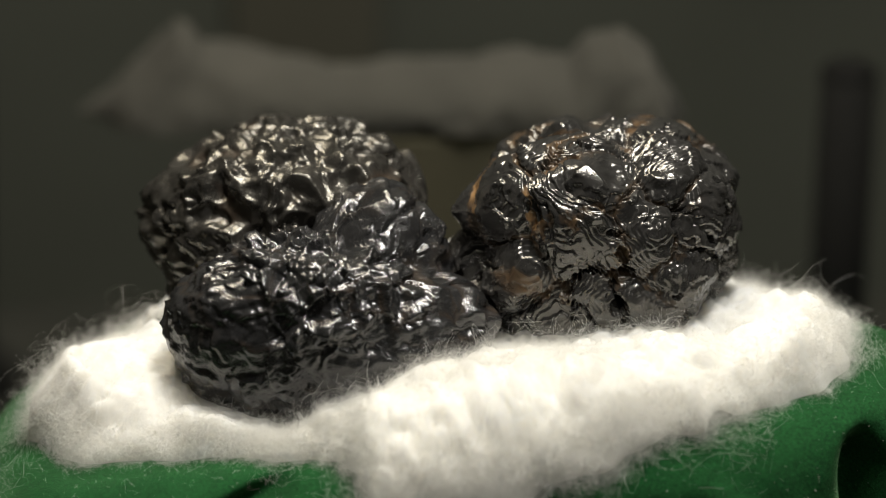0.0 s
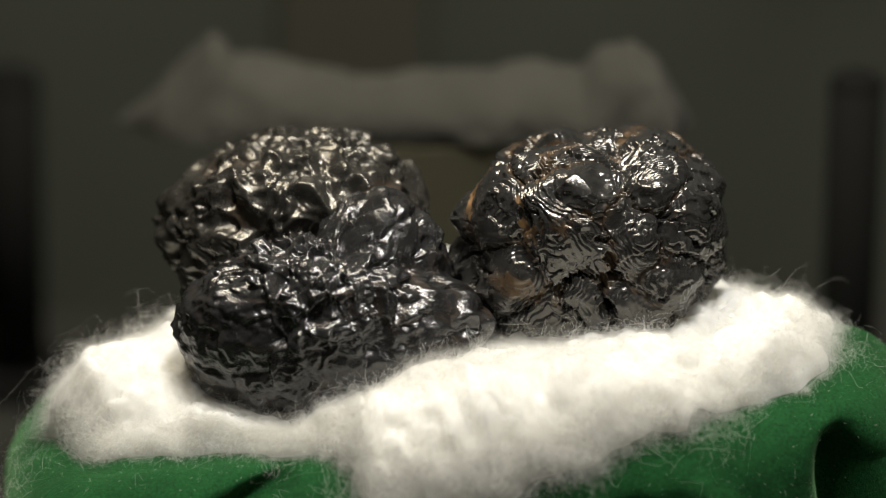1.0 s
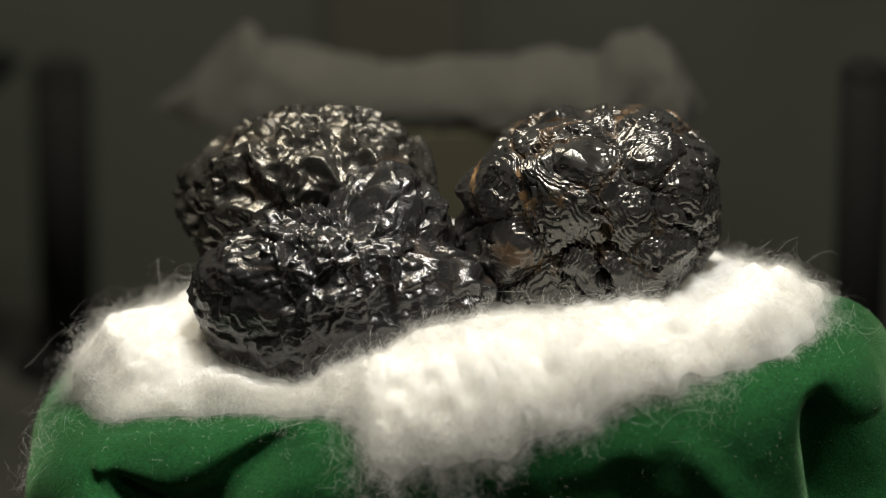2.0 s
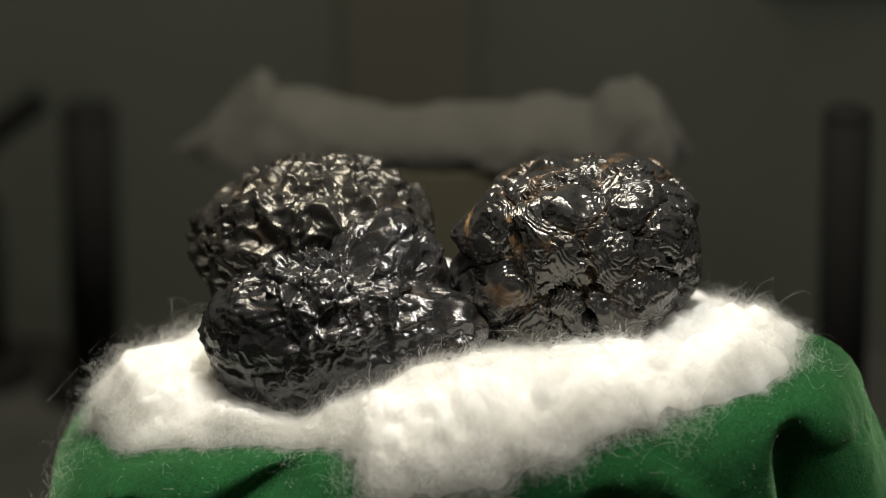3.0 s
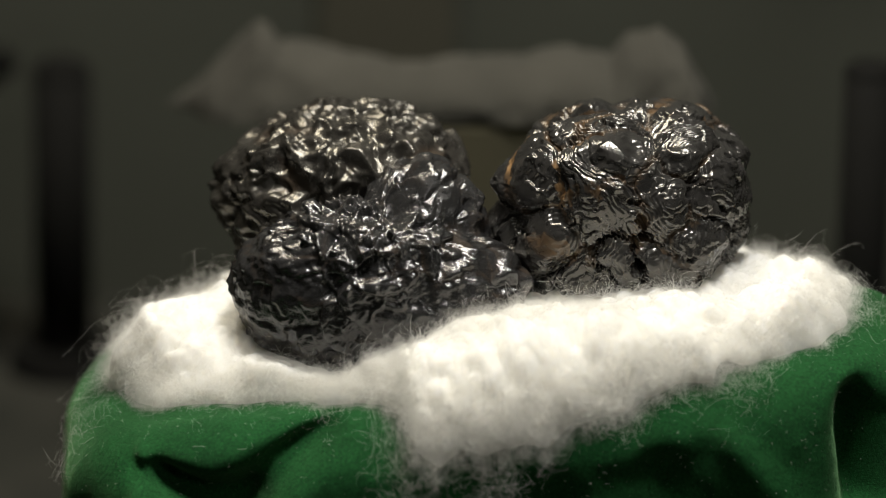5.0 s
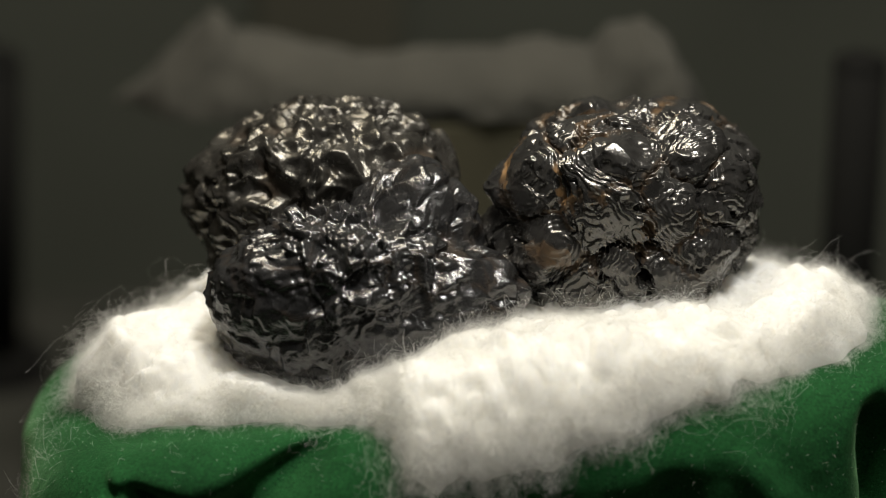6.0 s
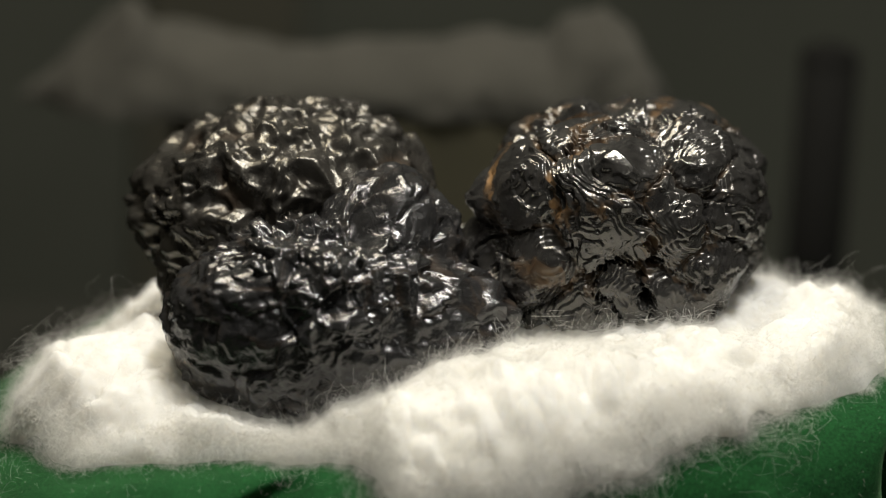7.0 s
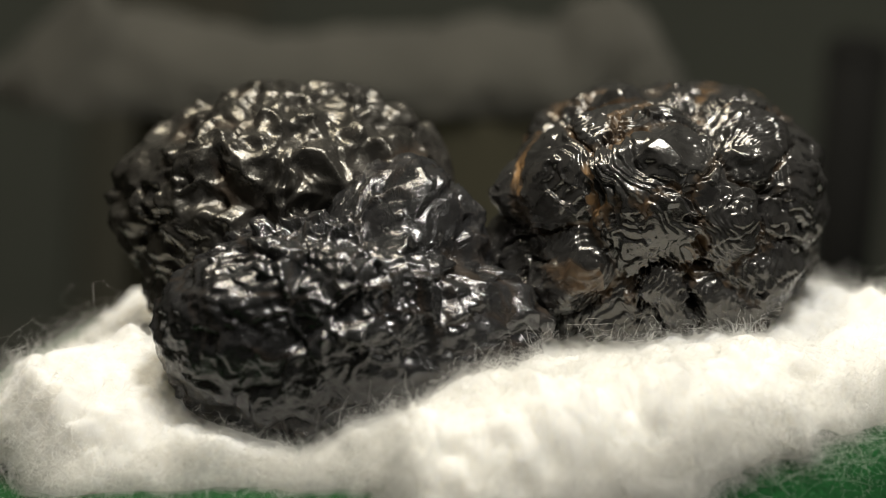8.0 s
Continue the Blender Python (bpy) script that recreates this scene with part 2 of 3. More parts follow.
def cotton_reflection():
    """The cotton's reflection in glass, shaped as a low fold with two raised corners, lying askew on an added dark
    block.
    """
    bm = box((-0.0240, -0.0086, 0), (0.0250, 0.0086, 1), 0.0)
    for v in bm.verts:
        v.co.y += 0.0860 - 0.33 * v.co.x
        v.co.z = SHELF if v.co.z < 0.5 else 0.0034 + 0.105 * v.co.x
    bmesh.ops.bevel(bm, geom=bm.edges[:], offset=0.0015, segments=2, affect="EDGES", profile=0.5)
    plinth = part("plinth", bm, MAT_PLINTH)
    tagged(plinth, "dark olive block added on the shelf to carry the reflection shape", "plinth")
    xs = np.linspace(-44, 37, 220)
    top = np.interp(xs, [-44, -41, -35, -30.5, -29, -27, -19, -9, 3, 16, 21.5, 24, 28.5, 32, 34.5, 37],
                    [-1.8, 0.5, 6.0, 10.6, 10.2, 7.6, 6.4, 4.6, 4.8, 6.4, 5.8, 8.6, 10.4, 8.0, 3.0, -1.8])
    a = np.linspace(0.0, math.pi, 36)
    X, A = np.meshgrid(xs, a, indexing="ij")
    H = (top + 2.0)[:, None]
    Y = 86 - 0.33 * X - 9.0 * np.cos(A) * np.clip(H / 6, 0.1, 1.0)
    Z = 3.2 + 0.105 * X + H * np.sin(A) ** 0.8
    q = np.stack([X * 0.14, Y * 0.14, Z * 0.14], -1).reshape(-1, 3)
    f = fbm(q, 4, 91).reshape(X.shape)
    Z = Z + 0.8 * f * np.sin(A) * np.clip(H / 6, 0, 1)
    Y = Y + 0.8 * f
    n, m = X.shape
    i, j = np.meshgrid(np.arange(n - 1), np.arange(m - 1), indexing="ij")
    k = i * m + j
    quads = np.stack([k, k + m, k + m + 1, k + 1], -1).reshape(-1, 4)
    ob = mesh_object("cotton_reflection", np.stack([X, Y, Z], -1).reshape(-1, 3) * MM, quads, MAT_REFLECTION)
    tagged(ob, "cotton's reflection in glass, shaped as a low grey-brown fold with two raised corners", "cloth")


def post(x, y, top, radius):
    e = new("support_post")
    e.location = (x, y, SHELF)
    h = top - SHELF
    bm = bmesh.new()
    bmesh.ops.create_cone(bm, cap_ends=True, segments=24, radius1=radius, radius2=radius, depth=h - radius * 0.4)
    bmesh.ops.translate(bm, verts=bm.verts[:], vec=(0, 0, (h - radius * 0.4) / 2))
    part("shaft", bm, MAT_DARK, e, shade=True)
    bm = bmesh.new()
    bmesh.ops.create_uvsphere(bm, u_segments=20, v_segments=10, radius=radius * 1.02)
    bmesh.ops.scale(bm, verts=bm.verts[:], vec=(1, 1, 0.5))
    bmesh.ops.translate(bm, verts=bm.verts[:], vec=(0, 0, h - radius * 0.5))
    part("cap", bm, MAT_DARK, e, shade=True)
    bm = bmesh.new()
    bmesh.ops.create_cone(bm, cap_ends=True, segments=24, radius1=radius * 2, radius2=radius * 1.8, depth=0.004)
    bmesh.ops.translate(bm, verts=bm.verts[:], vec=(0, 0, 0.002))
    part("foot", bm, MAT_DARK, e, shade=False)
    return tagged(e, "black round metal post on the shelf behind glass", "post", "posts behind the glass")


cotton_reflection()
post(-0.0622, 0.156, -0.0120, 0.0048)
post(0.0625, 0.094, 0.0080, 0.0040)
post(-0.0845, 0.165, -0.032, 0.0060)
brace = part("leaning_rod", box((-0.020, -0.0022, -0.0022), (0.020, 0.0022, 0.0022), 0.0008), MAT_DARK)
brace.matrix_world = pose(-0.0865, 0.1655, -0.0270, 0, -38, 0)
tagged(brace, "black metal rod leaning on a post behind the glass", "rod")

# ---------------------------------------------------------------- velvet cushion
ROUND = 10.0     # rounding of the cushion's upper edge, mm
CX, CY, HX, HY = 0.7, 8.0, 47.7, 26.0


def tilt(x, y):
    return -0.8 + 0.13 * x + 0.02 * y - 0.42 * np.maximum(y - 2, 0) * smooth(x, -5, 45) - 0.22 * np.maximum(y - 5, 0) * smooth(-x, 28, 50) - 0.012 * np.maximum(-34 - x, 0) ** 2


def velvet_z(x, y):
    """Height of the cushion's top, mm, as far as its rounded edge."""
    qx, qy = np.maximum(np.abs(x - CX) - HX, 0), np.maximum(np.abs(y - CY) - HY, 0)
    d = np.minimum(np.hypot(qx, qy), ROUND * 0.97)
    return tilt(x, y) - (ROUND - np.sqrt(ROUND**2 - d**2)) - 1.6 * np.maximum(np.hypot(qx, qy) - ROUND * 0.97, 0)


def groove(x, z, x0, z0, x1, z1, width, depth):
    """A fold's valley along a line in the front face."""
    d = np.array([x1 - x0, z1 - z0], float)
    n = np.hypot(*d)
    t = ((x - x0) * d[0] + (z - z0) * d[1]) / n**2
    off = ((x - x0) * d[1] - (z - z0) * d[0]) / n / (1 + 1.3 * np.clip(t, 0, 1))
    return -depth * np.exp(-((off / width) ** 2)) * smooth(t, -0.08, 0.28) * (1 - smooth(t, 0.9, 1.3))


def velvet_cushion():
    e = new("velvet_cushion")
    nu, inner, arc, side = 720, 40, 26, 90
    u = np.linspace(0, 2 * math.pi, nu, endpoint=False)
    # a superellipse as the outline of the flat top
    c, s = np.cos(u), np.sin(u)
    k = 1 / (np.abs(c) ** 6 + np.abs(s) ** 6) ** (1 / 6)
    ox, oy = c * k * HX, s * k * HY
    nx, ny = np.sign(c) * np.abs(c * k) ** 5 / HX, np.sign(s) * np.abs(s * k) ** 5 / HY
    nn = np.hypot(nx, ny)
    nx, ny = nx / nn, ny / nn
    rows_ = []
    for j in range(1, inner + 1):
        f = j / inner
        x, y = CX + ox * f, CY + oy * f
        rows_.append((x, y, tilt(x, y), f * 0 + nx * 0, 0))
    zedge = tilt(CX + ox, CY + oy)
    for j in range(1, arc + 1):
        a = j / arc * math.pi / 2 * 0.93
        rows_.append((CX + ox + nx * ROUND * math.sin(a), CY + oy + ny * ROUND * math.sin(a), zedge - ROUND * (1 - math.cos(a)), nx * math.sin(a), j / arc * 4))
    bx, by, bz = rows_[-1][0], rows_[-1][1], rows_[-1][2]
    flare = 0.05 + 0.48 * np.clip(nx, 0, 1) - 0.02 * np.clip(-nx, 0, 1) + 0.05 * np.clip(-ny, 0, 1)
    for j in range(1, side + 1):
        f = (j / side) ** 1.2
        z = bz + (SHELF * 1000 - bz) * f
        drop = bz - z
        rows_.append((bx + nx * flare * drop, by + ny * flare * drop, z, nx, 4 + drop))
    P = np.stack([np.stack([r[0], r[1], r[2] + 0 * r[0]], -1) for r in rows_])
    low = np.stack([r[4] + 0 * u for r in rows_])
    X, Y, Z = P[..., 0], P[..., 1], P[..., 2]
    front = np.broadcast_to(smooth(-ny, 0.3, 0.8), X.shape)
    # soft folds that deepen as the cloth hangs
    run = np.broadcast_to(np.cumsum(np.hypot(np.gradient(ox), np.gradient(oy))), X.shape)
    q = np.stack([run * 0.045, Z * 0.02, 0 * Z], -1).reshape(-1, 3)
    hang = smooth(low, 2, 26)
    d = 2.6 * hang * fbm(q, 3, 5).reshape(X.shape)
    q2 = np.stack([X * 0.16, Y * 0.16, Z * 0.10], -1).reshape(-1, 3)
    d = d + 0.45 * fbm(q2, 3, 8).reshape(X.shape) * smooth(low, -1, 5)
    for g in FOLDS:
        d = d + front * groove(X, Z, *g) * smooth(low, 0.3, 2.5)
    P[..., 0] += nx * d
    P[..., 1] += ny * d
    m = len(rows_)
    verts = np.vstack([[[CX, CY, tilt(CX, CY)]], P.reshape(-1, 3)]) * MM
    i, j = np.meshgrid(np.arange(nu), np.arange(m - 1))
    a, b = 1 + j * nu + i, 1 + j * nu + (i + 1) % nu
    quads = np.stack([a, a + nu, b + nu, b], -1).reshape(-1, 4)
    mesh_object("cover", verts, quads, MAT_VELVET, e)
    tagged(e, "dark green velvet cushion with draped folded sides", "cushion")
    return P, low, np.broadcast_to(nx, X.shape), np.broadcast_to(ny, X.shape)


# valleys of the folds on the front face, and one for the shade under the cotton: line ends (x, z) in mm, width, depth
FOLDS = [
    (46.8, 1.0, 52.5, -17.0, 2.2, 8.0), (-18.0, -1.5, -33.0, -14.0, 1.5, 4.8), (-48.0, -11.5, -32.0, -16.0, 1.5, 5.0),
    # next valley: the overhanging cotton's shadow, put into the shape
    (2.0, -11.0, 14.0, -30.0, 4.5, 3.5), (-57.0, -9.0, -55.0, -30.0, 1.3, 2.5), (29.0, -3.0, 40.0, -18.0, 1.6, -1.5),
    (-45.5, -4.0, -47.0, -22.0, 0.6, -1.2), (20.0, -6.0, 26.0, -20.0, 3.0, 2.0),
]
VP, VLOW, VNX, VNY = velvet_cushion()


# ---------------------------------------------------------------- cotton pad
def cotton_edge(a):
    """Outline of the pad round (0, 2): radius in mm at the angle a (counterclockwise from +x)."""
    at = np.radians([-180, -166, -159, -154, -145, -130, -122, -117, -111, -104, -97, -82, -70, -62, -56, -49, -45, -41, -37, -32, -28, -24, -18, -11, -2, 8, 20, 40, 60, 90, 120, 140, 155, 167, 180])
    r = np.array([50.5, 44.5, 40.5, 36.5, 31, 27, 26.4, 27.6, 29.5, 30.1, 29.2, 28.8, 29.8, 31.0, 32.2, 32.4, 34.2, 38.5, 39.3, 40.2, 43.5, 46.5, 48.2, 49.0, 48.3, 46, 45.5, 47, 44, 36, 40, 46, 48, 49.5, 50.5], float)
    wave = (0.8 * np.sin(13 * a + 1) + 0.6 * np.sin(23.7 * a + 2) + 0.3 * np.sin(41.3 * a)) * (a < 0) * (1 - 0.6 * smooth(a, -2.75, -2.5) * (1 - smooth(a, -1.0, -0.8)))
    return np.interp(a, at, r), wave


def cotton_surface(x, y):
    """Height of the cotton and how far inside its edge a place is."""
    a, r = np.arctan2(y - 2, x), np.hypot(x, y - 2)
    edge, wave = cotton_edge(a)
    inside = edge - r
    inside = inside + wave * np.exp(-np.clip(inside, 0, None) / 1.5)
    thick = 5.0 * (1 - (1 - np.clip(inside / 8.5, 0, 1)) ** 2.4) ** 0.75
    q = np.stack([x * 0.09, y * 0.09, 0 * x + 3.3], -1).reshape(-1, 3)
    thick = thick * (1 + 0.3 * fbm(q, 2, 31).reshape(np.shape(x)))
    for bx, by, sx, sy, h in LUMPS:
        thick = thick + h * np.exp(-(((x - bx) / sx) ** 2) - ((y - by) / sy) ** 2) * smooth(inside, 0, 7)
    q = np.stack([x * 0.26, y * 0.26, velvet_z(x, y) * 0.26], -1).reshape(-1, 3)
    puff = 1.15 * fbm(q * 0.8, 3, 41) + 0.95 * np.abs(vnoise(q * 1.7, 47)) + 0.22 * np.abs(vnoise(q * 4.3 + 5, 48)) + 0.06 * fbm(q * 9.0, 2, 44) - 0.25
    thick = thick + puff.reshape(np.shape(x)) * smooth(inside, 0.2, 3)
    # the pad swells square to the cushion under it
    e = 0.5
    gx = (velvet_z(x + e, y) - velvet_z(x - e, y)) / (2 * e)
    gy = (velvet_z(x, y + e) - velvet_z(x, y - e)) / (2 * e)
    k = thick / np.sqrt(gx**2 + gy**2 + 1)
    return x - gx * k, y - gy * k, velvet_z(x, y) + k, inside


# swellings and dents: x, y, spread in x and y, height (mm)
LUMPS = [
    (8, -17, 14, 6, 2.6), (27, -13, 13, 6, 1.6), (-41, 2, 9, 9, 3.6), (-33, 12, 6, 6, 2.8), (-47, -8, 6, 5, 1.2), (-36, -13, 6, 4, -0.8), 
    (-18, -3, 11, 6, -3.0), (-23, -11, 9, 5, -2.4), (0, 19, 8, 9, -3.0), (17, 8, 14, 11, 0.2), (-20, 19, 12, 9, -1.5), (40, 6, 9, 9, -0.9), (-5, -15, 4, 3, 1.4), (-26, -15, 9, 3, 0.8),
]


def cotton_pad():
    e = new("cotton_pad")
    n_a, n_r = 1050, 160
    a = np.linspace(-math.pi, math.pi, n_a, endpoint=False)
    f = np.linspace(0, 1, n_r + 1)[1:] ** 0.8
    A, F = np.meshgrid(a, f)
    edge, wave = cotton_edge(A)
    R = edge * F + wave * F**16
    X, Y = R * np.cos(A), 2 + R * np.sin(A)
    X, Y, Z, inside = cotton_surface(X, Y)
    Z[-1] -= 0.4
    verts = np.vstack([[[0, 2, 3.0]], np.stack([X, Y, Z], -1).reshape(-1, 3)]) * MM
    i, j = np.meshgrid(np.arange(n_a), np.arange(n_r - 1))
    p, q = 1 + j * n_a + i, 1 + j * n_a + (i + 1) % n_a
    quads = np.stack([p, p + n_a, q + n_a, q], -1).reshape(-1, 4)
    mesh_object("batting", verts, quads, MAT_COTTON, e)
    tagged(e, "fluffy white cotton wool pad spread over green velvet", "cotton wool")
    return e


def ribbons(paths, radii, rng):
    """Vertices and quads of thin tapered strands; paths is fibres x points x 3, radii one each."""
    n, s, _ = paths.shape
    d = np.gradient(paths, axis=1)
    a = np.cross(d, rng.normal(size=(n, 1, 3)))
    a /= np.linalg.norm(a, axis=2, keepdims=True) + 1e-12
    r = (radii[:, None] * (1 - 0.65 * np.linspace(0, 1, s) ** 2)[None])[..., None]
    verts = np.stack([paths - r * a, paths + r * a], axis=2).reshape(-1, 3)
    k = ((np.arange(n)[:, None] * s + np.arange(s - 1)[None]) * 2).reshape(-1)
    return verts, np.stack([k, k + 1, k + 3, k + 2], -1)


def fibres(name, parent, roots, heads, length, curl, radius, rng, points=8, sag=0.0, bends=1.0):
    """Curling fibres from roots along heads (mm)."""
    n = len(roots)
    s = np.linspace(0, 1, points)
    side = rng.normal(size=(n, 3))
    side -= (side * heads).sum(1, keepdims=True) * heads
    side /= np.linalg.norm(side, axis=1, keepdims=True) + 1e-9
    side2 = np.cross(heads, side)
    ph, fr = rng.uniform(0, 6.28, (n, 1)), rng.uniform(1.5, 5.5, (n, 1)) * bends
    wob = (curl * length)[:, None]
    path = roots[:, None] + heads[:, None] * (length[:, None] * s)[..., None]
    path = path + side[:, None] * (wob * (np.sin(ph + fr * s) - np.sin(ph)))[..., None]
    path = path + side2[:, None] * (wob * 0.8 * (np.cos(1.7 * ph + fr * 1.3 * s) - np.cos(1.7 * ph)))[..., None]
    path[..., 2] -= sag * (length[:, None] * s**2)
    v, q = ribbons(path * MM, rng.uniform(0.6, 1.2, n) * radius * MM, rng)
    ob = mesh_object(name, v, q, MAT_FIBRE, parent)
    return tagged(ob, kind="stuff")


def unit(v):
    return v / (np.linalg.norm(v, axis=1, keepdims=True) + 1e-9)


def cotton_fibres(pad):
    rng = np.random.default_rng(7)
    # lying on the pad and looping out of it
    n = 80000
    a = rng.uniform(-math.pi, math.pi, n)
    r = cotton_edge(a)[0] * np.sqrt(rng.uniform(0.05, 1.0, n))
    x, y = r * np.cos(a), 2 + r * np.sin(a)
    keep = y < 16
    x, y = x[keep], y[keep]
    here, east, north = (np.stack(cotton_surface(x + i, y + j)[:3], -1) for i, j in ((0, 0), (0.4, 0), (0, 0.4)))
    gx, gy = unit(east - here), unit(north - here)
    up = unit(np.cross(gx, gy))
    flow = 2.6 * fbm(np.stack([x * 0.07, y * 0.07, 0 * x + 5.5], -1), 2, 61) + rng.normal(0, 0.7, len(x))
    heads = unit(np.cos(flow)[:, None] * gx + np.sin(flow)[:, None] * gy + rng.normal(0.10, 0.17, (len(x), 1)) * up)
    fibres("nap", pad, here - 0.12 * up, heads, rng.gamma(3.0, 0.6, len(x)) + 0.5, rng.uniform(0.10, 0.34, len(x)), 0.0135, rng, 6, 0.03, 1.5)
    # the fringe round the edge
    n = 34000
    a = rng.uniform(-math.pi, math.pi * 0.12, n)
    a = np.where(rng.random(n) < 0.12, rng.uniform(2.5, math.pi, n), a)
    a = a + 0.02 * np.sin(a * 67) + 0.015 * np.sin(a * 131)
    r = sum(cotton_edge(a)) + 0.6 - 5.5 * rng.random(n) ** 1.6
    x, y = r * np.cos(a), 2 + r * np.sin(a)
    x, y, z, inside = cotton_surface(x, y)
    out = np.stack([np.cos(a), np.sin(a), 0 * a], -1)
    heads = unit(out + rng.normal(0, 0.45, (n, 3)) * np.array([1, 1, 0.7]) + np.array([0, 0, 0.05]))
    fibres("fringe", pad, np.stack([x, y, np.maximum(z, velvet_z(x, y)) - 0.1], -1), heads, rng.gamma(1.8, 0.5, n) + 0.3, rng.uniform(0.2, 0.55, n), 0.0090, rng, 8, 0.2, 1.5)
    # tufts pulled out of the edge
    tufts = 520
    ta = rng.uniform(-math.pi, -0.12, tufts)
    each = 34
    a = np.repeat(ta, each) + rng.normal(0, 0.018, tufts * each)
    n = len(a)
    r = sum(cotton_edge(a)) - np.repeat(rng.uniform(-0.2, 3.0, tufts), each) - rng.uniform(0, 1.5, n)
    x, y, z, inside = cotton_surface(r * np.cos(a), 2 + r * np.sin(a))
    turn = np.repeat(rng.normal(0, 0.6, tufts), each)
    lift = np.repeat(rng.normal(0.0, 0.25, tufts), each)
    heads = unit(np.stack([np.cos(a + turn), np.sin(a + turn), lift], -1) + rng.normal(0, 0.22, (n, 3)))
    long = np.repeat(rng.gamma(3.0, 0.7, tufts) + 0.6, each) * rng.uniform(0.5, 1.0, n)
    fibres("tuft", pad, np.stack([x, y, z - 0.2], -1), heads, long, rng.uniform(0.18, 0.45, n), 0.0125, rng, 8, 0.2, 1.4)
    # long strays and tangled wisps: x, y, count, spread, heading, length
    for x0, y0, count, spread, head, long in WISPS:
        x, y = x0 + rng.normal(0, spread, count), y0 + rng.normal(0, spread, count)
        x, y, z, inside = cotton_surface(x, y)
        z = np.maximum(z, velvet_z(x, y)) - 0.2
        heads = unit(np.array(head)[None] + rng.normal(0, 0.45, (count, 3)))
        fibres("wisp", pad, np.stack([x, y, z], -1), heads, rng.uniform(0.25, 0.65, count) * long, rng.uniform(0.22, 0.5, count), 0.0100, rng, 18, 0.15, 2.0)


WISPS = [
    (-49, 4, 260, 2.4, (-0.5, 0.1, 0.9), 8), (-51, -2, 40, 1.5, (-1, 0, 0.35), 9), (-52, -7, 120, 2.0, (-0.6, -0.5, -0.3), 8),
    (31, -20, 320, 1.6, (0.25, -0.6, -0.9), 12), (33, -17, 200, 1.8, (1, -0.2, -0.1), 10), (-10, -25, 320, 2.2, (-0.6, -0.7, -0.5), 9),
    (0, -28, 260, 2.4, (-0.3, -0.6, -0.8), 6), (46, -8, 260, 2.4, (1, -0.4, 0.0), 7), (42, 10, 60, 3.0, (0.3, 0.2, 0.8), 3),
    (-20, -18, 80, 4.0, (0.2, 0.2, 0.5), 3), (16, -9, 260, 6.0, (0.3, 0.7, 0.5), 3), (-8, -13, 140, 3.0, (0.2, 0.6, 0.8), 3.5),
    (8, -8, 240, 3.5, (0.4, 0.6, 0.4), 2.6), (24, -6, 240, 4.0, (-0.3, 0.6, 0.4), 2.6), (33, 2, 90, 2.5, (0.1, 0.5, 0.8), 3.0),
    (-49, 6, 90, 2.0, (0.1, 0.3, 1.0), 6), (-53, -4, 60, 1.5, (-0.8, 0.1, 0.7), 6), (-28, -15, 90, 4.0, (0.3, 0.5, 0.5), 3.0),
    (-37, 14, 50, 1.5, (-0.5, 0.0, 0.9), 9), (-38, -15, 40, 3.0, (-0.2, -0.8, -0.3), 3.5),
]
pad = cotton_pad()
cotton_fibres(pad)


# ---------------------------------------------------------------- stones
def lobes_radius(d, lobes):
    """Distance from the origin along d to the hull of overlapping rounded lumps (centre, radii, squareness), softly joined."""
    out = []
    for c, size, n in lobes:
        lo, hi = np.zeros(len(d)), np.full(len(d), 40.0)
        for _ in range(15):
            mid = (lo + hi) / 2
            q = np.abs((d * mid[:, None] - np.array(c)) / np.array(size))
            inside = (q * q * (q if n == 3 else 1)).sum(1) < 1
            lo, hi = np.where(inside, mid, lo), np.where(inside, hi, mid)
        out.append(lo)
    k = 1.6
    return np.log(np.exp(np.array(out) * k).sum(0)) / k - 0.15


def stone(name, centre, lobes, relief, mat, label, detail=7):
    bm = bmesh.new()
    bmesh.ops.create_icosphere(bm, subdivisions=detail, radius=1.0)
    d = np.array([v.co[:] for v in bm.verts])
    d /= np.linalg.norm(d, axis=1, keepdims=True)
    faces = np.array([[v.index for v in f.verts] for f in bm.faces])
    bm.free()
    r = lobes_radius(d, lobes)
    h, crack, along = relief(d * r[:, None], d)
    p = d * (r + h)[:, None] + along
    ob = mesh_object(name, p * MM, faces, mat)
    ob.location = Vector(centre) * MM
    at = ob.data.attributes.new("crack", "FLOAT", "POINT")
    at.data.foreach_set("value", np.clip(crack, 0, 1).astype(np.float32))
    return tagged(ob, label, "stone", "stones on the cotton")


def scatter(n, seed, spread):
    rng = np.random.default_rng(seed)
    v = unit(rng.normal(size=(n, 3)))
    return v * spread


def warp(p, scale, amount, seed):
    return p + amount * np.stack([fbm(p * scale, 2, seed), fbm(p * scale + 40, 2, seed + 3), fbm(p * scale + 80, 2, seed + 6)], -1)


def facets(p, n, seed, size, lean, lift, soft):
    """Broken flat facets: a height, and how near the edges between them lie."""
    rng = np.random.default_rng(seed)
    seeds = scatter(n, seed, 1) * np.array(size) * rng.uniform(0.95, 1.05, (n, 1))
    d1, d2, who = cells(p, seeds)
    h = (rng.uniform(-lift, lift, n)[who] + ((p - seeds[who]) * rng.normal(0, lean, (n, 3))[who]).sum(1)) * smooth(d2 - d1, 0, soft)
    return h, d1, d2 - d1


def off_axis(p, at):
    """How far, along the surface, each place lies from the way to a point."""
    at = np.array(at, float)
    return np.linalg.norm(p - at * (np.linalg.norm(p, axis=1) / np.linalg.norm(at))[:, None], axis=1)


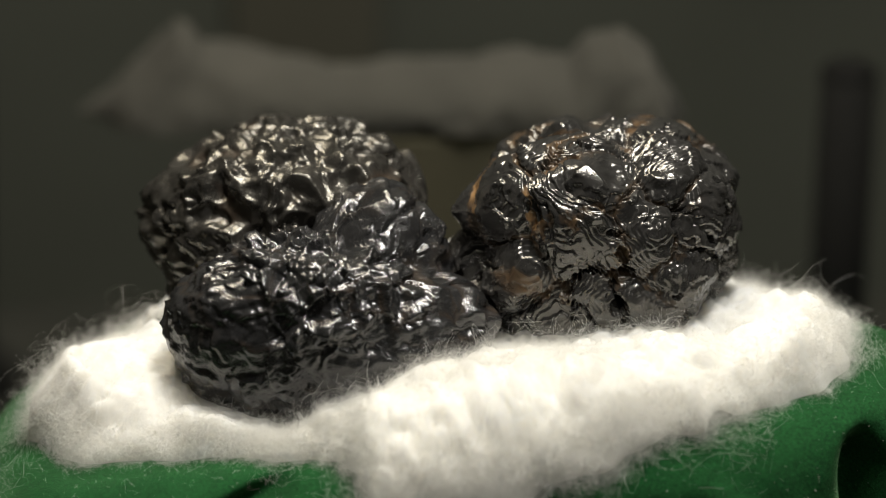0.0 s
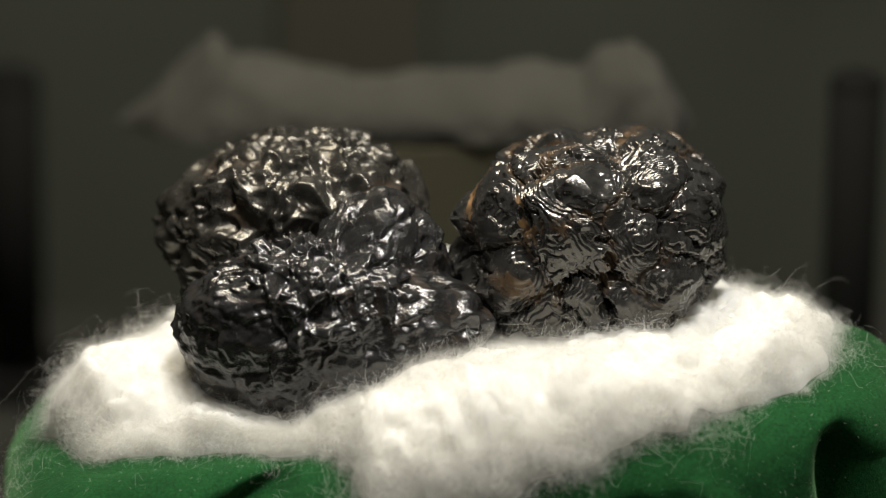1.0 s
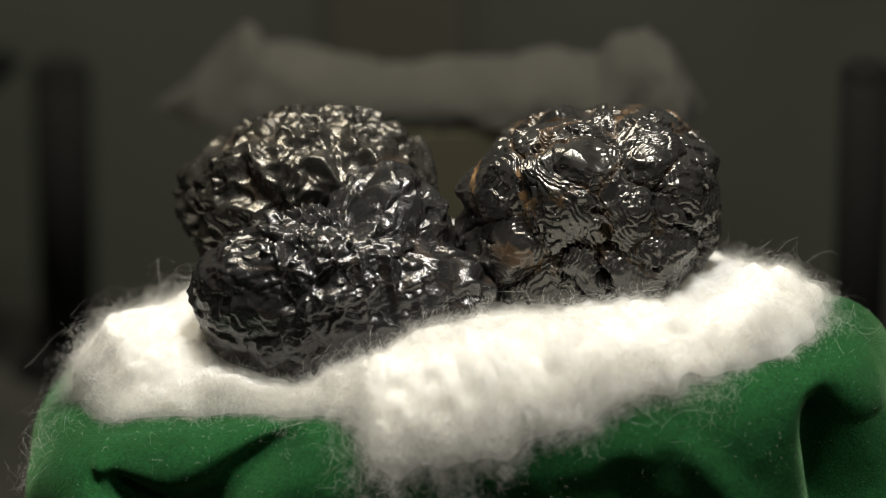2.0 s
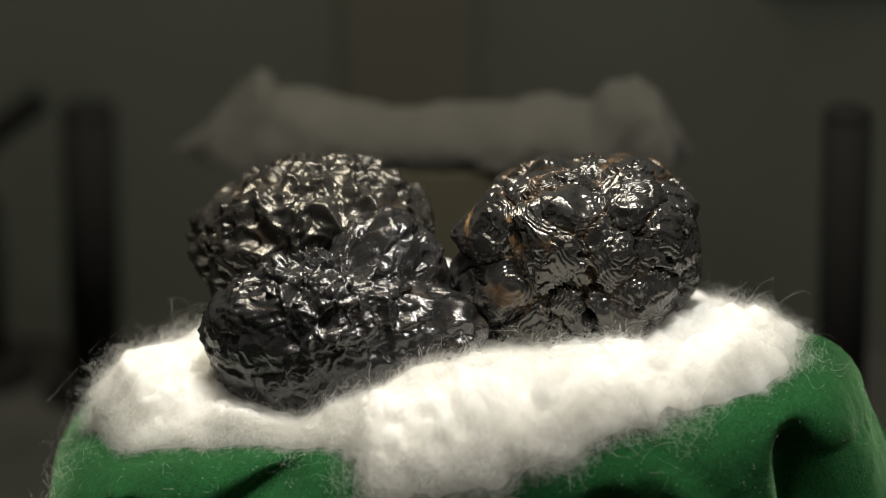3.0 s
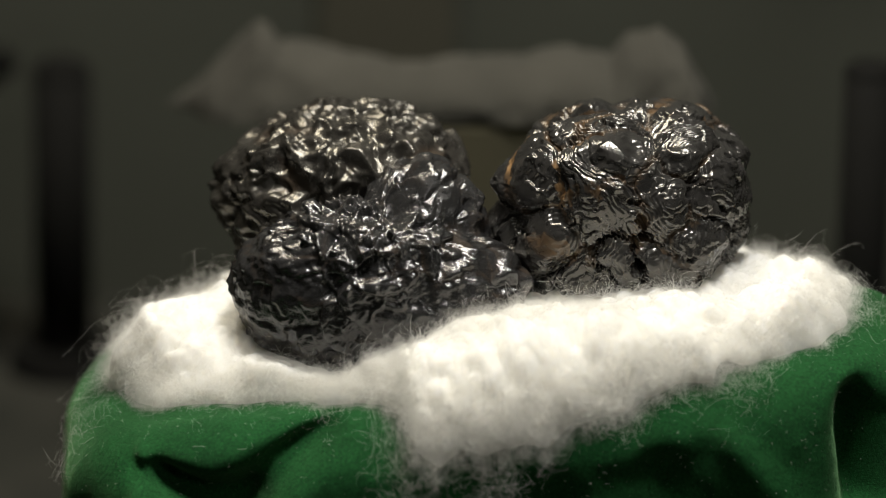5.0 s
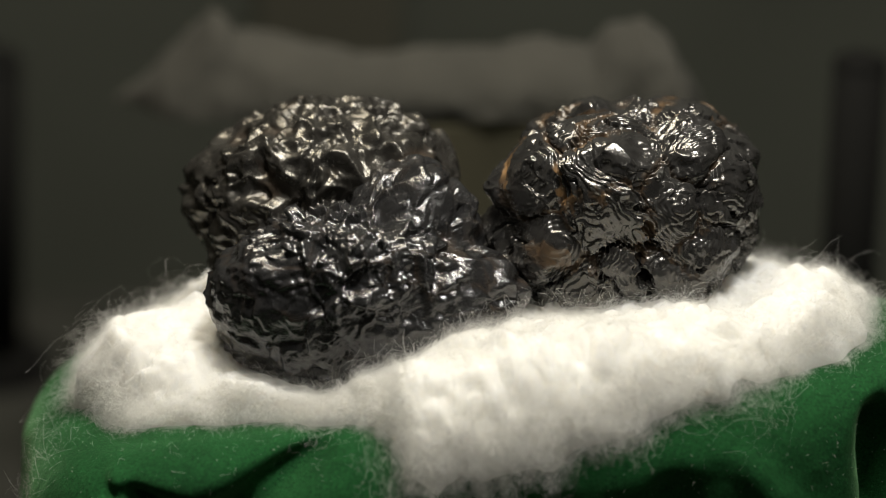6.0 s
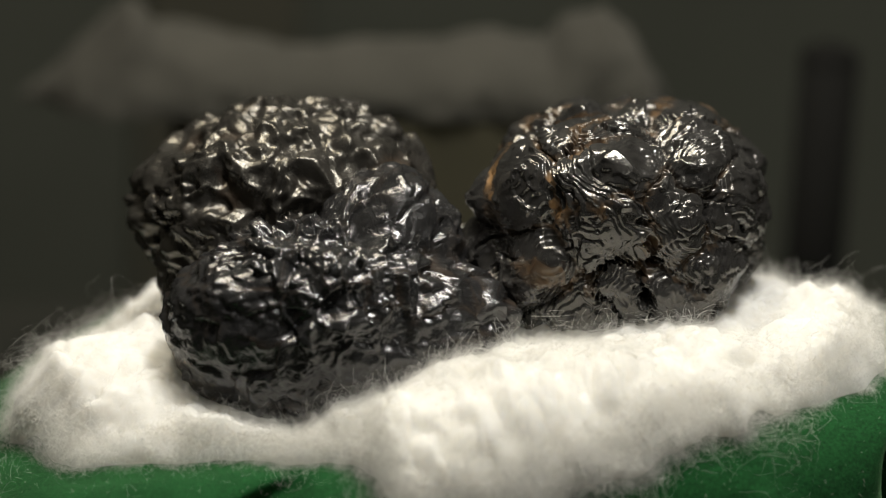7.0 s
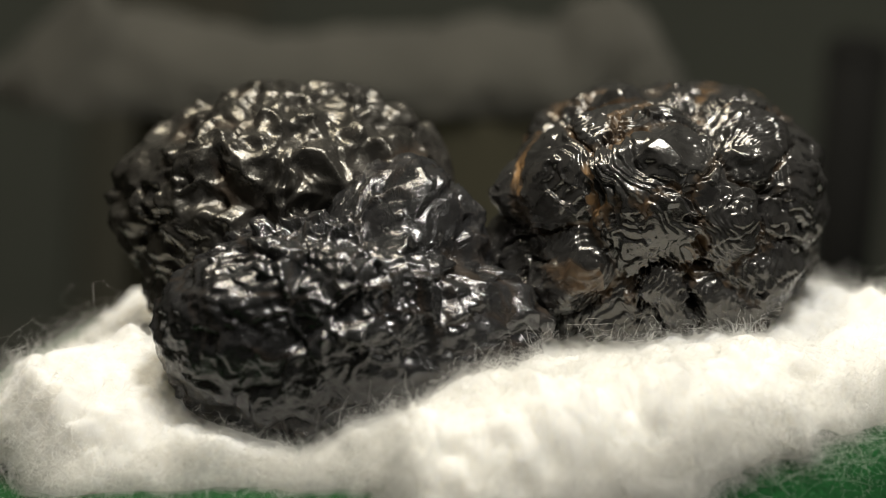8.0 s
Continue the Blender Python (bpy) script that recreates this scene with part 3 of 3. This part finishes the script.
# plates on the front of the terraced stone: place (mm from its middle), radius, height
PLATES = [
    (0.4, -10, 10.6, 4.8, 2.3), (-7, -4.1, 11.9, 4.4, 1.7), (-11.5, -7.2, 8.4, 4.6, 1.8), (-4.4, -12.6, 6.5, 3.4, 1.7),
    (-4.4, -13.4, 0, 4.4, 1.2), (-14.1, -7.2, -1.8, 3.6, 0.2), (-5.1, -12.7, -5.8, 4.4, 1.4), (6.3, -12.7, 6.5, 3.8, 1.6),
    (8.7, -9.7, 10.1, 3.2, 1.0), (10.3, -12.6, 3.5, 4.4, 0.2), (12.8, -11.7, -1, 3.8, 1.4), (2, -13.6, -3.7, 4.0, 1.3),
    (-3.7, 2, 12.6, 2.8, 2.0), (2.3, 1.1, 13, 2.8, 2.3), (8.2, -2.5, 12.5, 2.6, 1.9), (13.2, -8.4, 8.8, 3.8, 1.0),
    (-11, -9.9, -5.9, 3.8, 0.9), (1.6, -13.7, 3.1, 2.6, 0.8),
]


def terraced(p, d):
    """Overlapping plates, each stepped in rings round its own top."""
    w = warp(p, 0.14, 1.6, 3)
    w = w + 0.35 * np.stack([fbm(p * 0.6, 2, 71), fbm(p * 0.6, 2, 74), fbm(p * 0.6, 2, 77)], -1)
    rng = np.random.default_rng(2)
    own = np.array(PLATES)
    more = scatter(90, 4, 1) * np.array([17, 14, 13.5])
    more = more[[np.linalg.norm(own[:, :3] - q, axis=1).min() > 4.2 for q in more]]
    seeds = np.vstack([own[:, :3], more])
    size = np.concatenate([own[:, 3], rng.uniform(3.2, 4.6, len(more))])
    high = np.concatenate([own[:, 4], rng.uniform(0.6, 1.9, len(more))])
    step = rng.uniform(0.5, 0.85, len(seeds))
    lean = rng.normal(0, 0.16, (len(seeds), 3))
    wave, chip = 0.9 * fbm(p * 0.28, 3, 9), fbm(p * 1.1, 2, 13)
    keen = smooth(fbm(p * 0.20, 2, 96), -1.0, -0.3)
    h, second = np.full(len(p), -9.0), np.full(len(p), -9.0)
    for q, r, top, st, ln in zip(seeds, size, high, step, lean):
        off = w - q
        ring = (np.linalg.norm(off, axis=1) + wave + 0.12 * chip) / st
        fl = np.floor(ring)
        stair = (fl + smooth(ring - fl, 0.70, 0.99)) * keen + ring * (1 - keen)
        e = stair * st / r
        one = 1.0 * top - (0.65 + 0.6 * abs(top)) * e**1.1 + off @ ln - 3.0 * np.clip(e - 1.5, 0, None)
        second = np.maximum(second, np.minimum(h, one))
        h = np.maximum(h, one)
    # deep seams between some of the plates, with rust in them
    gap = h - second
    seam = 1 - smooth(gap, 0.0, 0.24)
    open_ = smooth(fbm(p * 0.15, 2, 19), -0.25, 0.35)
    h = h - 1.5 * open_ * seam
    rusty = smooth(fbm(p * 0.11, 2, 21) + 0.03 * p[:, 2] - 0.016 * p[:, 0], 0.0, 0.5)
    spots = sum(np.exp(-((off_axis(p, at) / r) ** 2)) for at, r in (((7.0, -9.5, 9.5), 2.4), ((-6.0, -11.0, 9.0), 3.8), ((-14.5, -5.0, 5.5), 2.4), ((9.5, -4.0, 12.0), 2.0)))
    wide = 1 - smooth(gap, 0.05, 0.55)
    crack = np.clip(wide * (0.45 * rusty + 1.6 * spots), 0, 1)
    # the hollow eye of the largest plate and the notch beside it
    h = h - 1.4 * np.exp(-((off_axis(p, (0.8, -9.5, 10.8)) / 1.5) ** 2)) - 1.4 * np.exp(-((off_axis(p, (-3.6, -11, 9.0)) / 1.4) ** 2))
    h = h - 1.3 * np.exp(-((off_axis(p, (-14.1, -7.2, -1.8)) / 2.2) ** 4))
    f, _, _ = facets(warp(p, 0.4, 0.8, 81), 320, 24, (17, 14, 13.5), 0.08, 0.08, 0.4)
    h = h + f + 0.3 * fbm(p * 0.12, 3, 12) + 0.02 * fbm(p * 1.3, 3, 15) + 0.1
    return np.clip(h - 0.3, -2.8, 2.2), crack, 0


def crumpled(p, d):
    """Smooth winding wrinkles and small facets, like crumpled foil."""
    w = warp(p, 0.20, 2.4, 23)
    a, d1, _ = facets(w, 110, 5, (15, 12, 13), 0.15, 0.4, 1.2)
    b, _, _ = facets(warp(p, 0.5, 0.8, 29), 340, 15, (15, 12, 13), 0.16, 0.10, 0.5)
    fold = ridged(w * np.array([0.16, 0.17, 0.27]), 2, 27)
    h = 1.0 * fold + a + b + 0.5 * fbm(p * 0.11, 2, 33) + 0.03 * fbm(p * 1.7, 3, 37)
    return np.clip(h, -1.9, 1.6), 1 - smooth(fold, -0.8, 0.5), 0


# knobs on the dimpled stone: place (mm from its middle), radius, height
KNOBS = [
    (7.8, -8.4, 8.2, 2.9, 1.3), (7.6, -1.0, 12.5, 2.7, 1.3), (-5.6, -8.8, 8.1, 2.8, 1.2), (-5.6, -8.8, 8.1, 1.1, -1.3), (-13.6, -7.4, 4.2, 2.2, 0.9),
    (-0.1, -8.1, 9.5, 1.8, 0.8), (0.7, -10.6, 6.2, 2.2, 0.9), (14.1, -7.4, 5.0, 2.4, 0.9), (3.5, -2.5, 9.5, 2.2, -0.8), (3.4, -10.4, 4.0, 1.2, -0.8),
]


def dimpled(p, d):
    """Glassy lumps with hollows and splintered facets above, smoother flutes below."""
    w = warp(p, 0.18, 2.0, 53)
    a, d1, gap = facets(w, 140, 6, (18, 11, 11), 0.20, 0.5, 0.9)
    b, _, _ = facets(warp(p, 0.45, 0.9, 59), 1300, 16, (18, 11, 11), 0.30, 0.08, 0.30)
    upper = smooth(p[:, 2], -3.0, 3.5)
    flute = ridged(warp(p, 0.25, 1.5, 83) * np.array([0.20, 0.20, 0.11]), 2, 85)
    h = a * (0.55 + 0.45 * upper) + b * (0.45 + 0.55 * upper) + 0.35 * ridged(w * 0.26, 3, 57) * upper + 0.3 * flute * (1 - upper)
    h = h + 0.6 * fbm(p * 0.10, 3, 63) + 0.03 * fbm(p * 1.6, 3, 67)
    for x, y, z, r, high in KNOBS:
        h = h + high * np.exp(-((off_axis(p, (x, y, z)) / r) ** 2))
    return np.clip(h, -2.0, 2.2), 1 - smooth(gap, 0.0, 0.5), 0


stone("black_stone", (-19.2, 15.8, 12.4), [((1.0, -2.8, 0), (15.1, 9.9, 13.5), 3), ((-3.6, -1.8, 2.2), (13.8, 9.0, 7.8), 2), ((-2.2, 0.8, -3.7), (8.8, 8.7, 8.8), 2)], crumpled, MAT_STONE_C,
      "black crumpled glassy stone on cotton, warm lamplight tinted into its highlights")
stone("black_stone", (17.4, 7.2, 15.2), [((1.5, -1.0, 0.4), (15.4, 12.2, 12.9), 3), ((1.4, -1.5, -4.2), (9.8, 11.4, 9.0), 2), ((-6.6, -2.4, 1.7), (10.3, 5.9, 7.2), 2), ((-6.2, -2.0, -3.5), (11.6, 9.0, 9.0), 2)], terraced, MAT_STONE_B,
      "black stone of stepped glassy plates with rusty cracks", 8)
stone("black_stone", (-16.5, -2.1, 9.3), [((-0.7, -1.5, -1.3), (17.5, 9.3, 10.4), 2), ((7.2, 4.2, 3.1), (9.0, 8.7, 10.2), 2), ((1.2, -3.1, -0.3), (9.2, 7.7, 8.9), 2), ((7.2, -2.2, -2.2), (14.0, 8.6, 8.7), 2), ((-4.7, -1.5, -6.5), (10.8, 8.5, 7.0), 2)], dimpled, MAT_STONE_A,
      "jet black dimpled glassy stone leaning in front on cotton")


# ---------------------------------------------------------------- lint on the velvet
def lint():
    rng = np.random.default_rng(11)
    m, nu = VP.shape[:2]
    j = rng.integers(20, m - 25, 7000)
    i = rng.integers(0, nu, 7000)
    pts, nx, ny = VP[j, i], VNX[j, i], VNY[j, i]
    keep = (pts[:, 1] < 5) & (pts[:, 2] > -45)
    pts, nx, ny = pts[keep], nx[keep], ny[keep]
    n = len(pts)
    roots = pts + np.stack([nx, ny, 0 * nx + 0.5], -1) * 0.08
    heads = unit(rng.normal(size=(n, 3)) * 0.6 + np.stack([ny, -nx, 0.3 + 0 * nx], -1) * rng.choice([-1, 1], (n, 1)))
    length = rng.gamma(1.2, 0.14, n) + 0.05
    s = np.linspace(0, 1, 5)
    path = roots[:, None] + heads[:, None] * (length[:, None] * s)[..., None]
    v, q = tubes(path * MM, rng.uniform(0.010, 0.03, n) * MM, 4)
    ob = mesh_object("lint", v, q, MAT_LINT)
    tagged(ob, "pale specks of lint scattered on green velvet", "lint", kind="stuff")


lint()
